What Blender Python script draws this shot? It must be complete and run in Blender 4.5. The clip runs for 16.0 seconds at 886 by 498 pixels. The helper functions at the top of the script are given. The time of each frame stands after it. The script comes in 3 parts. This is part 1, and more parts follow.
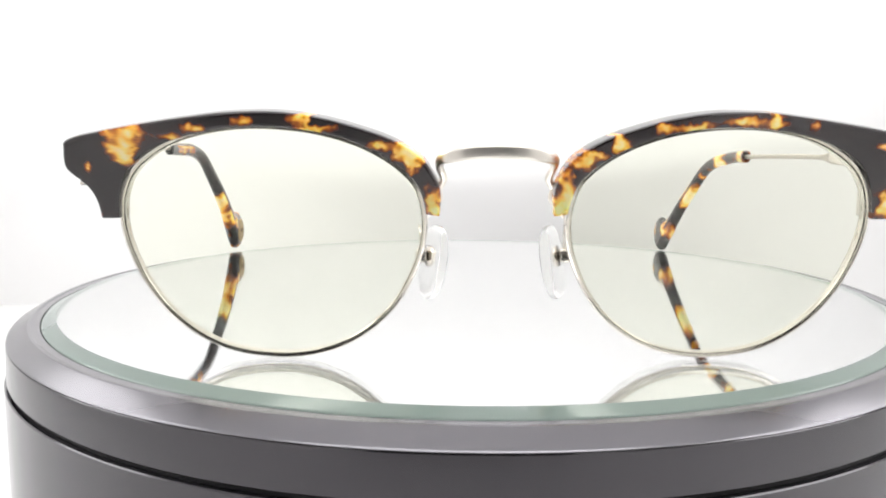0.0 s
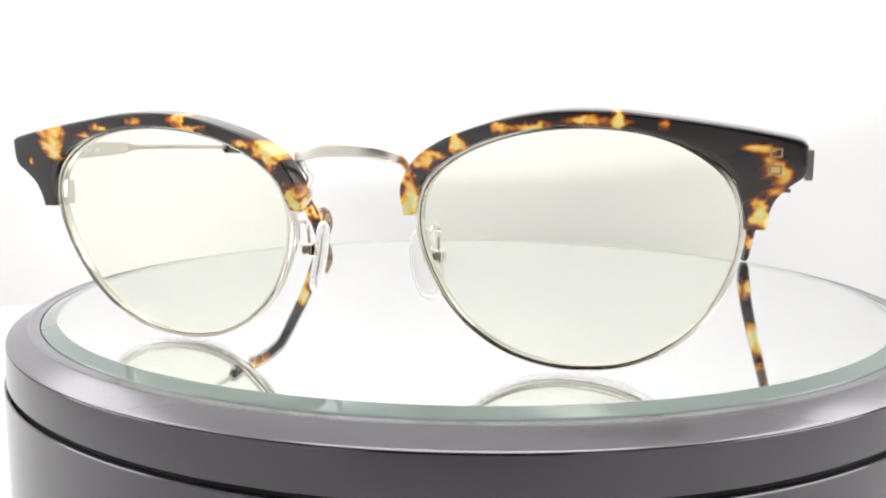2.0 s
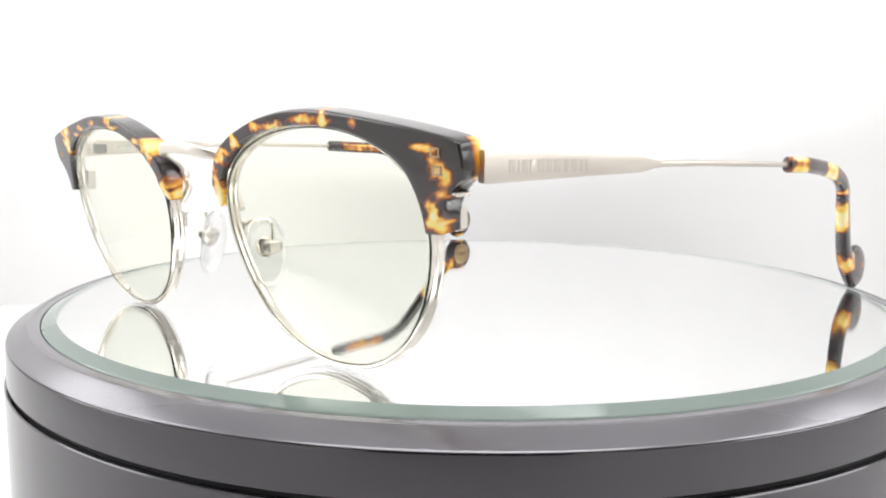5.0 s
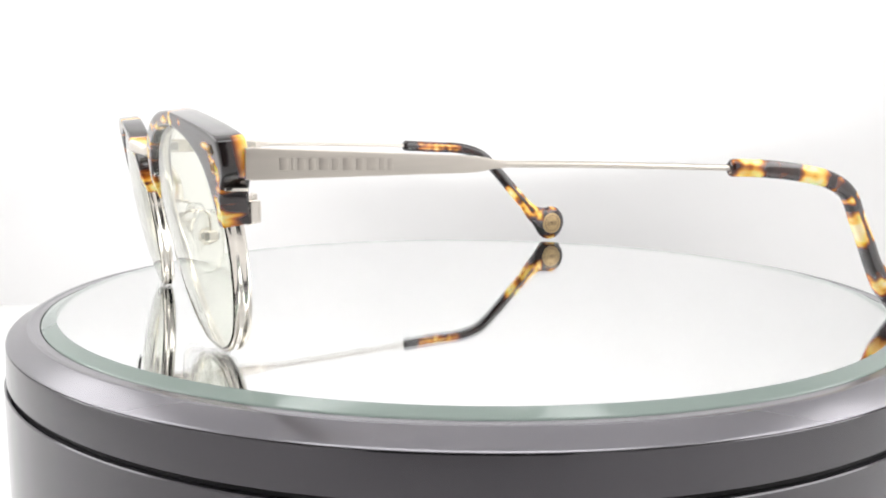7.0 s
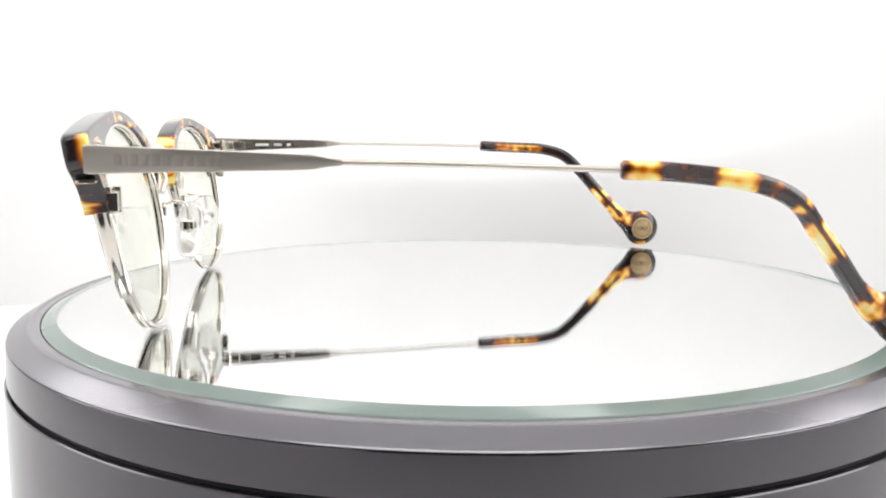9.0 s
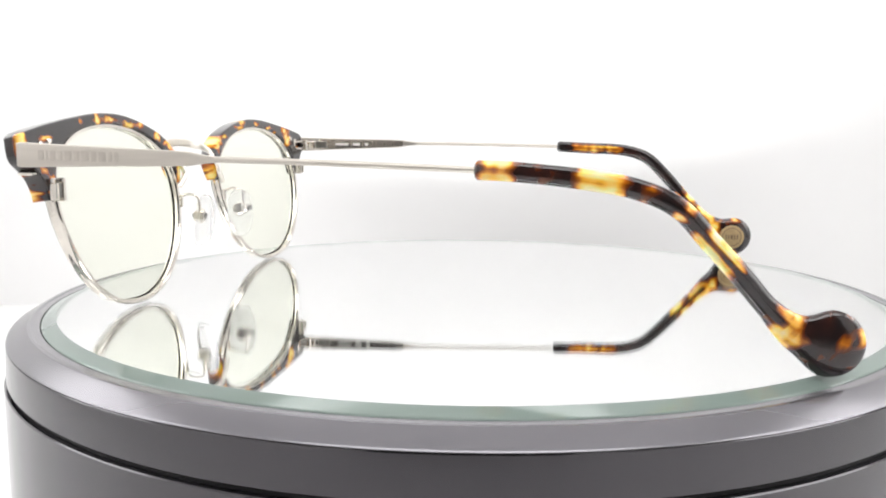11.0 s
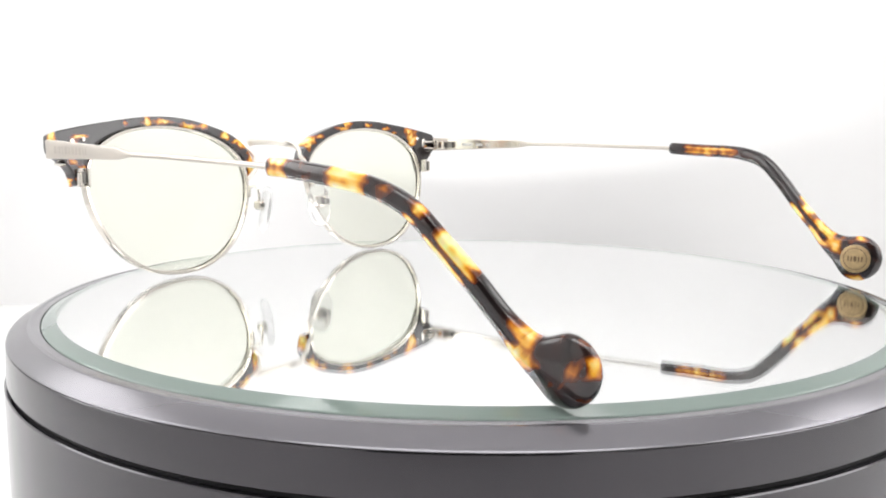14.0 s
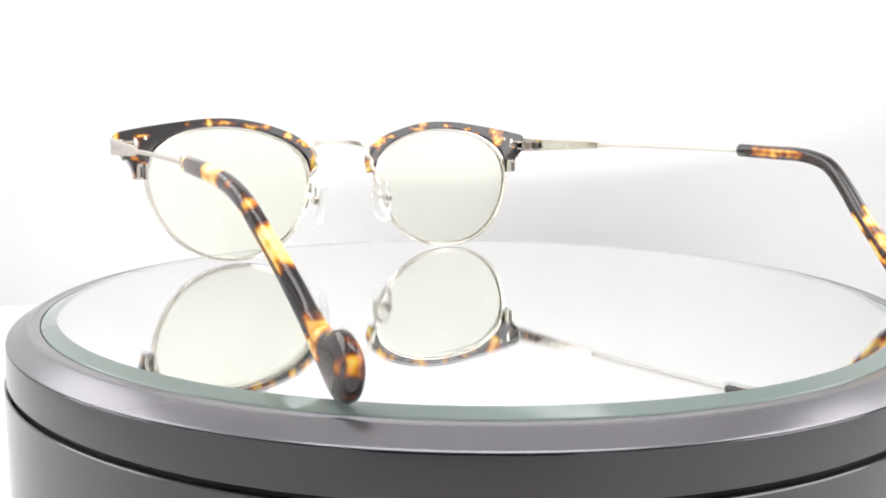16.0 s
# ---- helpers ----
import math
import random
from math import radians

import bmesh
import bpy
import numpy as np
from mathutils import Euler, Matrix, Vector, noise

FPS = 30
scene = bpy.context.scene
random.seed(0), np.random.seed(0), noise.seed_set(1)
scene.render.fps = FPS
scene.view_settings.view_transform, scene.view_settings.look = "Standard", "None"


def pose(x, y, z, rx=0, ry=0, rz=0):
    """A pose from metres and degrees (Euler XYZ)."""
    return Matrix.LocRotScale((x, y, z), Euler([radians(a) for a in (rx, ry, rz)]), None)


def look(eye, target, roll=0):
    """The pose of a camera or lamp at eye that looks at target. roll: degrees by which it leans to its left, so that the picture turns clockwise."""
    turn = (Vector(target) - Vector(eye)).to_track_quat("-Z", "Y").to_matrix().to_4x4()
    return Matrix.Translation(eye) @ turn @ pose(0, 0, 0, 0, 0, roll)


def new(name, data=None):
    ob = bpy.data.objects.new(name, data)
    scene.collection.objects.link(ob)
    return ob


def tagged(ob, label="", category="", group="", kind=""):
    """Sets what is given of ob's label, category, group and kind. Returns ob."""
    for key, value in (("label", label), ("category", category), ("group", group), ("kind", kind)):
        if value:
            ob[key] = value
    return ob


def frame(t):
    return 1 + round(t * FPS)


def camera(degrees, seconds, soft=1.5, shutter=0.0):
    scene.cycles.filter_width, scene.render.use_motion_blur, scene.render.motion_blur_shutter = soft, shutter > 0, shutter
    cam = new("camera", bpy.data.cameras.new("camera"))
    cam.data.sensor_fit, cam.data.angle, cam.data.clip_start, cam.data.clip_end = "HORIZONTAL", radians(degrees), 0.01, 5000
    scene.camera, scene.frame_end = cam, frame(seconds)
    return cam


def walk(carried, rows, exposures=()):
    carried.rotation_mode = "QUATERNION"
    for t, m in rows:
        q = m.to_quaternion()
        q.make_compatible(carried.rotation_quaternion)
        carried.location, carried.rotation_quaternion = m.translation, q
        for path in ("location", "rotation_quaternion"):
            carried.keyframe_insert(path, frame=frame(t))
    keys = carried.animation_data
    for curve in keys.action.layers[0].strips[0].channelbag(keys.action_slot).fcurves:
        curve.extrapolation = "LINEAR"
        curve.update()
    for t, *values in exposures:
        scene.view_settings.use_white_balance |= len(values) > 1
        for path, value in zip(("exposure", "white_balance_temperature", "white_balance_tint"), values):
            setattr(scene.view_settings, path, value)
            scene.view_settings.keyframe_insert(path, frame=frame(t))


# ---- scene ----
# Still camera, a hand's width in front of a small turntable whose glass top is the plane z = 0.
cam = camera(54.64, 16.0, soft=2.0)
EYE = Vector((0.0, -0.21479, 0.03887))
YAW, PITCH = radians(-1.814), radians(-7.758)
AIM = EYE + Vector((math.sin(YAW) * math.cos(PITCH), math.cos(YAW) * math.cos(PITCH), math.sin(PITCH)))
STAND = look(EYE, AIM, 0.275)
walk(cam, [(0, STAND), (16, STAND)], exposures=[(0, 0.71), (16, 0.71)])

# ---- light: a white light tent with LED panels, dimmer room at the open front ----
world = bpy.data.worlds.new("world")
scene.world = world
world.use_nodes = True
world.node_tree.nodes["Background"].inputs[0].default_value = (1, 1, 1, 1)
world.node_tree.nodes["Background"].inputs[1].default_value = 0.2


def area_lamp(name, power, width, depth, m, colour=(1, 1, 1)):
    data = bpy.data.lights.new(name, "AREA")
    data.shape, data.size, data.size_y, data.energy, data.color = "RECTANGLE", width, depth, power, colour
    ob = new(name, data)
    ob.matrix_world = m
    return ob


area_lamp("lamp_top", 1.25, 0.60, 0.30, look((0.0, -0.24, 0.50), (0.0, -0.06, 0)))
# unseen fill lamp, added to whiten the upper part of the backdrop
area_lamp("fill_rear", 0.56, 0.60, 0.12, look((-0.08, 0.20, 0.44), (-0.06, 0.45, 0.20)))
area_lamp("lamp_left", 0.85, 0.44, 0.36, look((-0.44, 0.06, 0.20), (0, 0.16, 0.03)))
area_lamp("lamp_right", 0.90, 0.44, 0.36, look((0.44, -0.04, 0.20), (0, 0.04, 0.03)))


# ---- materials ----
def material(name, base, rough=0.5, metal=0.0, **more):
    m = bpy.data.materials.new(name)
    m.use_nodes = True
    b = m.node_tree.nodes["Principled BSDF"]
    b.inputs["Base Color"].default_value = (*base, 1)
    b.inputs["Roughness"].default_value = rough
    b.inputs["Metallic"].default_value = metal
    for key, value in more.items():
        b.inputs[key.replace("_", " ")].default_value = value
    return m


def grain(m, scale, low, high, bump=0.0, stretch=(1, 1, 1), rough=None):
    """Fine variation of the base colour (low..high times it), of gloss and of relief."""
    t = m.node_tree
    b = t.nodes["Principled BSDF"]
    co, mp = t.nodes.new("ShaderNodeTexCoord"), t.nodes.new("ShaderNodeMapping")
    mp.inputs["Scale"].default_value = stretch
    n = t.nodes.new("ShaderNodeTexNoise")
    n.inputs["Scale"].default_value, n.inputs["Detail"].default_value = scale, 5
    t.links.new(co.outputs["Object"], mp.inputs[0])
    t.links.new(mp.outputs[0], n.inputs["Vector"])
    r = t.nodes.new("ShaderNodeMapRange")
    r.inputs[1].default_value, r.inputs[2].default_value = 0.3, 0.7
    r.inputs[3].default_value, r.inputs[4].default_value = low, high
    t.links.new(n.outputs["Fac"], r.inputs[0])
    mix = t.nodes.new("ShaderNodeVectorMath")
    mix.operation = "SCALE"
    mix.inputs[0].default_value = b.inputs["Base Color"].default_value[:3]
    t.links.new(r.outputs[0], mix.inputs["Scale"])
    t.links.new(mix.outputs[0], b.inputs["Base Color"])
    if rough:
        q = t.nodes.new("ShaderNodeMapRange")
        q.inputs[1].default_value, q.inputs[2].default_value = 0.3, 0.7
        q.inputs[3].default_value, q.inputs[4].default_value = rough
        t.links.new(n.outputs["Fac"], q.inputs[0])
        t.links.new(q.outputs[0], b.inputs["Roughness"])
    if bump:
        u = t.nodes.new("ShaderNodeBump")
        u.inputs["Strength"].default_value, u.inputs["Distance"].default_value = bump, 0.0002
        t.links.new(n.outputs["Fac"], u.inputs["Height"])
        t.links.new(u.outputs[0], b.inputs["Normal"])
    return m


def tortoise(name):
    """Polished acetate: near-black brown with amber patches (the mesh's own 'amber' layer), broken up by noise."""
    m = material(name, (0.02, 0.01, 0.006), 0.16, IOR=1.6, Coat_Weight=0.35, Coat_Roughness=0.05)
    t = m.node_tree
    b = t.nodes["Principled BSDF"]
    at, co = t.nodes.new("ShaderNodeAttribute"), t.nodes.new("ShaderNodeTexCoord")
    at.attribute_name = "amber"
    n, w = t.nodes.new("ShaderNodeTexNoise"), t.nodes.new("ShaderNodeTexNoise")
    n.inputs["Scale"].default_value, n.inputs["Detail"].default_value = 420, 3
    w.inputs["Scale"].default_value, w.inputs["Detail"].default_value = 130, 2
    for k in (n, w):
        t.links.new(co.outputs["Object"], k.inputs["Vector"])
    a = t.nodes.new("ShaderNodeMath")
    a.operation, a.inputs[1].default_value, a.inputs[2].default_value = "MULTIPLY_ADD", 0.2, -0.1
    t.links.new(n.outputs["Fac"], a.inputs[0])
    c = t.nodes.new("ShaderNodeMath")
    c.operation, c.inputs[1].default_value, c.inputs[2].default_value = "MULTIPLY_ADD", 0.22, -0.11
    t.links.new(w.outputs["Fac"], c.inputs[0])
    s1, s2 = t.nodes.new("ShaderNodeMath"), t.nodes.new("ShaderNodeMath")
    t.links.new(at.outputs["Fac"], s1.inputs[0])
    t.links.new(a.outputs[0], s1.inputs[1])
    t.links.new(s1.outputs[0], s2.inputs[0])
    t.links.new(c.outputs[0], s2.inputs[1])
    ramp = t.nodes.new("ShaderNodeValToRGB")
    e = ramp.color_ramp.elements
    e[0].position, e[0].color = 0.10, (0.014, 0.009, 0.009, 1)
    e[1].position, e[1].color = 0.98, (1.0, 0.86, 0.48, 1)
    for place, colour in ((0.27, (0.040, 0.012, 0.008)), (0.39, (0.16, 0.034, 0.004)), (0.52, (0.55, 0.17, 0.010)), (0.65, (0.95, 0.53, 0.06)), (0.79, (1.0, 0.75, 0.22))):
        k = e.new(place)
        k.color = (*colour, 1)
    t.links.new(s2.outputs[0], ramp.inputs[0])
    t.links.new(ramp.outputs[0], b.inputs["Base Color"])
    f = t.nodes.new("ShaderNodeMapRange")
    f.inputs[1].default_value, f.inputs[2].default_value, f.inputs[4].default_value = 0.3, 0.7, 0.9
    t.links.new(s2.outputs[0], f.inputs[0])
    t.links.new(f.outputs[0], b.inputs["Subsurface Weight"])
    b.inputs["Subsurface Radius"].default_value = (1.0, 0.55, 0.2)
    b.inputs["Subsurface Scale"].default_value = 0.004
    return m


TORTOISE = tortoise("tortoise_acetate")
SILVER = grain(material("brushed_pale_metal", (0.60, 0.555, 0.50), 0.35, 1.0), 900, 0.93, 1.04, 0.05, (1, 0.08, 1), (0.33, 0.45))
BRIGHT = grain(material("polished_pale_metal", (0.78, 0.735, 0.67), 0.1, 1.0), 500, 0.95, 1.03, 0.0, (1, 1, 1), (0.07, 0.16))
SATIN = grain(material("satin_pale_metal", (0.80, 0.755, 0.69), 0.22, 1.0), 600, 0.96, 1.03, 0.0, (1, 1, 1), (0.33, 0.42))
DARK_METAL = grain(material("dark_metal", (0.24, 0.23, 0.215), 0.3, 1.0), 700, 0.8, 1.2)
ENGRAVED = grain(material("frosted_engraving", (0.53, 0.485, 0.435), 0.42, 1.0), 900, 0.95, 1.05)
PRINT = grain(material("white_print", (0.75, 0.74, 0.70), 0.6), 900, 0.9, 1.05)
GOLD = grain(material("satin_gold_plate", (0.50, 0.36, 0.19), 0.4, 0.5), 800, 0.85, 1.1, 0.1)
BROWN_INK = grain(material("brown_ink", (0.16, 0.10, 0.05), 0.5), 900, 0.8, 1.2)
LENS = material("pale_green_lens", (0.932, 0.944, 0.856), 0.0, 0.0, Transmission_Weight=1.0, IOR=1.18)
SILICONE = material("milky_silicone", (0.97, 0.97, 0.965), 0.15, 0.0, Transmission_Weight=0.85, IOR=1.15)
PLATE = material("greenish_plate_glass", (0.985, 0.992, 0.988), 0.0, 0.0, Transmission_Weight=1.0, IOR=1.5)
EDGE = material("green_glass_bevel", (0.37, 0.455, 0.415), 0.06, 0.0, Transmission_Weight=0.4, IOR=1.5)
MIRROR = material("silver_mirror", (0.96, 0.96, 0.96), 0.0, 1.0)
PLASTIC = grain(material("dark_gloss_lacquer", (0.012, 0.011, 0.013), 0.12, 0.0, IOR=1.85, Specular_Tint=(0.98, 0.94, 1.0, 1)), 40, 0.97, 1.03)
RING = grain(material("dark_grey_satin_ring", (0.23, 0.222, 0.24), 0.22, 0.7), 40, 0.98, 1.02, 0.0, (1, 1, 1), (0.2, 0.26))
GAP_SHADE = material("gap_shade_black", (0.008, 0.008, 0.009), 0.6)
FABRIC = grain(material("white_tent_fabric", (0.865, 0.86, 0.857), 0.9), 7, 0.97, 1.02, 0.05)
ROOM = grain(material("dim_room_dark", (0.03, 0.029, 0.031), 0.9), 9, 0.9, 1.1)

MM = 0.001


# ---- mesh helpers ----
def part(name, bm, mat, parent=None, label="", sharp=40, smooth=True, tidy=True):
    if tidy:
        bmesh.ops.recalc_face_normals(bm, faces=bm.faces)
    me = bpy.data.meshes.new(name)
    bm.to_mesh(me)
    bm.free()
    if smooth:
        me.polygons.foreach_set("use_smooth", [True] * len(me.polygons))
        me.set_sharp_from_angle(angle=radians(sharp))
    me.materials.append(mat)
    ob = new(name, me)
    ob.parent = parent
    return tagged(ob, label) if label else ob


def spline(points, steps, closed=False):
    """Catmull-Rom through the points."""
    p = [Vector(q) for q in points]
    n = len(p)
    out = []
    for i in range(n if closed else n - 1):
        if closed:
            a, b, c, d = (p[(i + k) % n] for k in (-1, 0, 1, 2))
        else:
            a, b, c, d = p[max(i - 1, 0)], p[i], p[i + 1], p[min(i + 2, n - 1)]
        for k in range(steps):
            u = k / steps
            out.append(0.5 * ((2 * b) + (c - a) * u + (2 * a - 5 * b + 4 * c - d) * u * u + (3 * b - a - 3 * c + d) * u ** 3))
    if not closed:
        out.append(p[-1].copy())
    return out


def oblong(w, h, r, n=3):
    """A rounded rectangle about the origin, w by h, corner radius r."""
    r = min(r, w / 2 - 1e-9, h / 2 - 1e-9)
    out = []
    for cx, cy, a0 in ((w / 2 - r, h / 2 - r, 0), (-w / 2 + r, h / 2 - r, 90), (-w / 2 + r, -h / 2 + r, 180), (w / 2 - r, -h / 2 + r, 270)):
        for k in range(n + 1):
            a = radians(a0 + 90 * k / n)
            out.append((cx + r * math.cos(a), cy + r * math.sin(a)))
    return out


def sweep(bm, path, section, up, closed=False, tint=None):
    """Sections (across, along up) strung along a path, in millimetres. section(i) gives the 2D ring, up the direction of its second axis."""
    n, rings = len(path), []
    layer = bm.verts.layers.float.get("amber") or bm.verts.layers.float.new("amber")
    for i, q in enumerate(path):
        a = path[(i - 1) % n] if closed or i else path[0]
        b = path[(i + 1) % n] if closed or i < n - 1 else path[-1]
        t = (b - a).normalized()
        u = Vector(up(i) if callable(up) else up)
        s = t.cross(u).normalized()
        u = s.cross(t).normalized()
        ring = []
        for x, y in section(i):
            v = bm.verts.new((q + s * x + u * y) * MM)
            if tint:
                v[layer] = tint(i, q + s * x + u * y)
            ring.append(v)
        rings.append(ring)
    m = len(rings[0])
    for i in range(n if closed else n - 1):
        r0, r1 = rings[i], rings[(i + 1) % n]
        for k in range(m):
            bm.faces.new((r0[k], r0[(k + 1) % m], r1[(k + 1) % m], r1[k]))
    if not closed:
        bm.faces.new(rings[0])
        bm.faces.new(rings[-1][::-1])
    return rings


def block(bm, size, at, r=0.15, turn=0.0):
    """A box with rounded upright edges and chamfered ends (mm); turn about z in degrees."""
    w, d, h = size
    c = min(r, h / 3)
    rings = []
    m = pose(*at, 0, 0, turn)
    for z, k in ((-h / 2, c), (-h / 2 + c, 0), (h / 2 - c, 0), (h / 2, c)):
        rings.append([bm.verts.new((m @ Vector((x, y, z))) * MM) for x, y in oblong(w - 2 * k, d - 2 * k, r)])
    n = len(rings[0])
    for a, b in zip(rings, rings[1:]):
        for k in range(n):
            bm.faces.new((a[k], a[(k + 1) % n], b[(k + 1) % n], b[k]))
    bm.faces.new(rings[0][::-1])
    bm.faces.new(rings[-1])


def lathe(bm, profile, m=Matrix(), n=32, closed=False, scale=MM, tint=None):
    """Turns (radius, height) pairs about z, then moves them by m."""
    layer = bm.verts.layers.float.get("amber") or bm.verts.layers.float.new("amber")
    rings = []
    for r, z in profile:
        if r < 1e-6:
            rings.append([bm.verts.new((m @ Vector((0, 0, z))) * scale)])
        else:
            rings.append([bm.verts.new((m @ Vector((r * math.cos(2 * math.pi * k / n), r * math.sin(2 * math.pi * k / n), z))) * scale) for k in range(n)])
        if tint:
            for v in rings[-1]:
                v[layer] = tint(v.co / scale)
    pairs = list(zip(rings, rings[1:])) + ([(rings[-1], rings[0])] if closed else [])
    for a, b in pairs:
        for k in range(n):
            q = [a[k % len(a)], a[(k + 1) % len(a)], b[(k + 1) % len(b)], b[k % len(b)]]
            q = list(dict.fromkeys(q))
            if len(q) > 2:
                bm.faces.new(q)


# ---- the light tent ----
def plain_wall(name, corners, mat, label, category):
    """A wall with 20 mm thickness, from four inner corners (metres)."""
    bm = bmesh.new()
    c = [Vector(q) for q in corners]
    n = (c[1] - c[0]).cross(c[3] - c[0]).normalized() * 0.02
    a, b = [bm.verts.new(q) for q in c], [bm.verts.new(q - n) for q in c]
    bm.faces.new(a)
    bm.faces.new(b[::-1])
    for k in range(4):
        bm.faces.new((a[k], b[k], b[(k + 1) % 4], a[(k + 1) % 4]))
    ob = part(name, bm, mat, smooth=False)
    return tagged(ob, label, category, kind="structure")


FLOOR_Z, TOP_Z, SIDE_X, BACK_Y, FRONT_Y = -0.100, 0.52, 0.46, 0.54, -0.45


def backdrop():
    """One white sheet: flat under the turntable, then rising; it bellies forward along a sagging line and leans back below it."""
    bm = bmesh.new()
    cols = []
    for x in np.linspace(-SIDE_X, SIDE_X, 61):
        line = 0.000 + (0.55 if x > 0 else 0.35) * x * x
        belly = LEAN * math.exp(-(((x - 0.05) / (0.20 if x > 0.05 else 0.17)) ** 2))
        col = [(FRONT_Y, FLOOR_Z), (0.0, FLOOR_Z), (0.30, FLOOR_Z)]
        for z in [FLOOR_Z] + [FLOOR_Z + 0.005 * k for k in range(1, 64)] + [TOP_Z]:
            w = 0.0045
            h = (line - z) / w
            lean = w * (math.log1p(math.exp(h)) if h < 30 else h)
            col.append((0.45 + belly * lean, z))
        cols.append([bm.verts.new((x, y, z)) for y, z in col])
    for a, b in zip(cols, cols[1:]):
        for k in range(len(a) - 1):
            bm.faces.new((a[k], b[k], b[k + 1], a[k + 1]))
    tagged(part("backdrop", bm, FABRIC, sharp=60), "white cloth photo backdrop rising behind the turntable", "backdrop", kind="structure")


LEAN = 1.1
backdrop()
plain_wall("wall_west", [(-SIDE_X, FRONT_Y, FLOOR_Z), (-SIDE_X, BACK_Y, FLOOR_Z), (-SIDE_X, BACK_Y, TOP_Z), (-SIDE_X, FRONT_Y, TOP_Z)], FABRIC, "white fabric side of the light tent", "wall")
plain_wall("wall_east", [(SIDE_X, BACK_Y, FLOOR_Z), (SIDE_X, FRONT_Y, FLOOR_Z), (SIDE_X, FRONT_Y, TOP_Z), (SIDE_X, BACK_Y, TOP_Z)], FABRIC, "white fabric side of the light tent", "wall")
plain_wall("ceiling", [(-SIDE_X, BACK_Y, TOP_Z), (SIDE_X, BACK_Y, TOP_Z), (SIDE_X, FRONT_Y, TOP_Z), (-SIDE_X, FRONT_Y, TOP_Z)], FABRIC, "white fabric top of the light tent", "ceiling")
# unseen dark panel, added to keep front reflections on drum and brows dark
plain_wall("wall_south", [(SIDE_X, FRONT_Y - 0.10, FLOOR_Z), (-SIDE_X, FRONT_Y - 0.10, FLOOR_Z), (-SIDE_X, FRONT_Y - 0.10, TOP_Z), (SIDE_X, FRONT_Y - 0.10, TOP_Z)], ROOM, "unseen dark panel standing for the dim room at the open front", "wall")
# unseen white panels, added so the drum reflects bright either side of the opening
for name, x0, x1 in (("reflector_southwest", -0.20, -SIDE_X), ("reflector_southeast", SIDE_X, 0.20)):
    plain_wall(name, [(x0, FRONT_Y, FLOOR_Z), (x1, FRONT_Y, FLOOR_Z), (x1, FRONT_Y, TOP_Z), (x0, FRONT_Y, TOP_Z)], FABRIC, "unseen white panel added to brighten reflections beside the open front", "wall")


# ---- the turntable: still base, turning platter with a bevelled mirror glass ----
BASE_Z = FLOOR_Z
turntable = tagged(new("turntable"), "black glossy round turntable with a mirror glass top", "turntable")
turntable.location = (0, 0, BASE_Z)
LIFT = Matrix.Translation((0, 0, -BASE_Z / MM))
bm = bmesh.new()
lathe(bm, [(0, -100), (104.3, -100), (105.8, -99), (106.2, -97), (106.2, -36.4), (105.7, -36), (105.7, -35.4), (106.2, -35), (106.2, -11.9), (106.0, -11.65), (0, -12.1)], LIFT, 192)
part("base", bm, PLASTIC, turntable, "black glossy plastic drum base", 30)
# near-black disc stands in for the shade inside the gap
bm = bmesh.new()
lathe(bm, [(0, -11.6), (105.0, -11.6), (105.0, -10.85), (0, -10.85)], LIFT, 192)
part("seam_shade", bm, GAP_SHADE, turntable, "black disc standing for the shade in the gap between base and platter")
bm = bmesh.new()
lathe(bm, [(0, -10.8), (105.5, -10.8), (105.8, -10.5), (105.5, -3.75), (105.4, -3.6), (0, -3.6)], LIFT, 192)
platter = part("platter", bm, PLASTIC, turntable, "black glossy turning platter", 25)
bm = bmesh.new()
lathe(bm, [(99.0, -3.55), (105.35, -3.55), (105.45, -3.42), (105.35, -3.27), (105.1, -3.1), (101.7, -1.1), (101.3, -0.95), (100.9, -0.95), (100.5, -1.15), (99.1, -1.15)], LIFT, 192, True)
part("edge_ring", bm, RING, platter, "sloping satin dark grey edge ring", 25)
bm = bmesh.new()
lathe(bm, [(0, -2.4), (98.8, -2.4), (98.8, -2.25), (0, -2.25)], LIFT, 192)
part("mirror_coating", bm, MIRROR, platter, "silvered mirror backing", 30)
bm = bmesh.new()
lathe(bm, [(0, -2.2), (98.6, -2.2), (98.85, -2.0), (98.85, -1.15), (98.6, -0.95), (96.1, -0.03), (95.9, 0), (0, 0)], LIFT, 192)
glass = part("glass_plate", bm, PLATE, platter, "clear mirror glass with a greenish bevelled edge", 4)
glass.data.materials.append(EDGE)
for face in glass.data.polygons:
    c = face.center
    face.material_index = int(math.hypot(c.x, c.y) > 0.0959)
glass.visible_shadow = False

# ---- the eyeglasses, in millimetres: x across the front, y from front to temple tips, z up from the glass ----
glasses = tagged(new("eyeglasses"), "browline eyeglasses with tortoiseshell brows, silver metal rims and pale green lenses", "eyeglasses")

# rim line of one lens, from the nose side over the top
EYEWIRE = [(11.7, 24), (12.1, 27.4), (13.3, 30.7), (16.4, 33.8), (20.6, 36.3), (25.6, 38.2), (31.3, 39.4), (37.4, 39.9), (43, 39.7), (47.9, 38.9),
           (52.4, 37.5), (56.3, 35.2), (58.9, 33), (60.5, 30.5), (61.6, 27), (61.7, 23), (60.7, 18.5), (58.7, 13.6), (55.2, 8.4), (50.3, 4.3),
           (44.4, 1.6), (38, 0.9), (33.5, 0.9), (27.7, 2.1), (21.8, 5.1), (16.7, 10.1), (13.8, 15.5), (12.2, 20)]
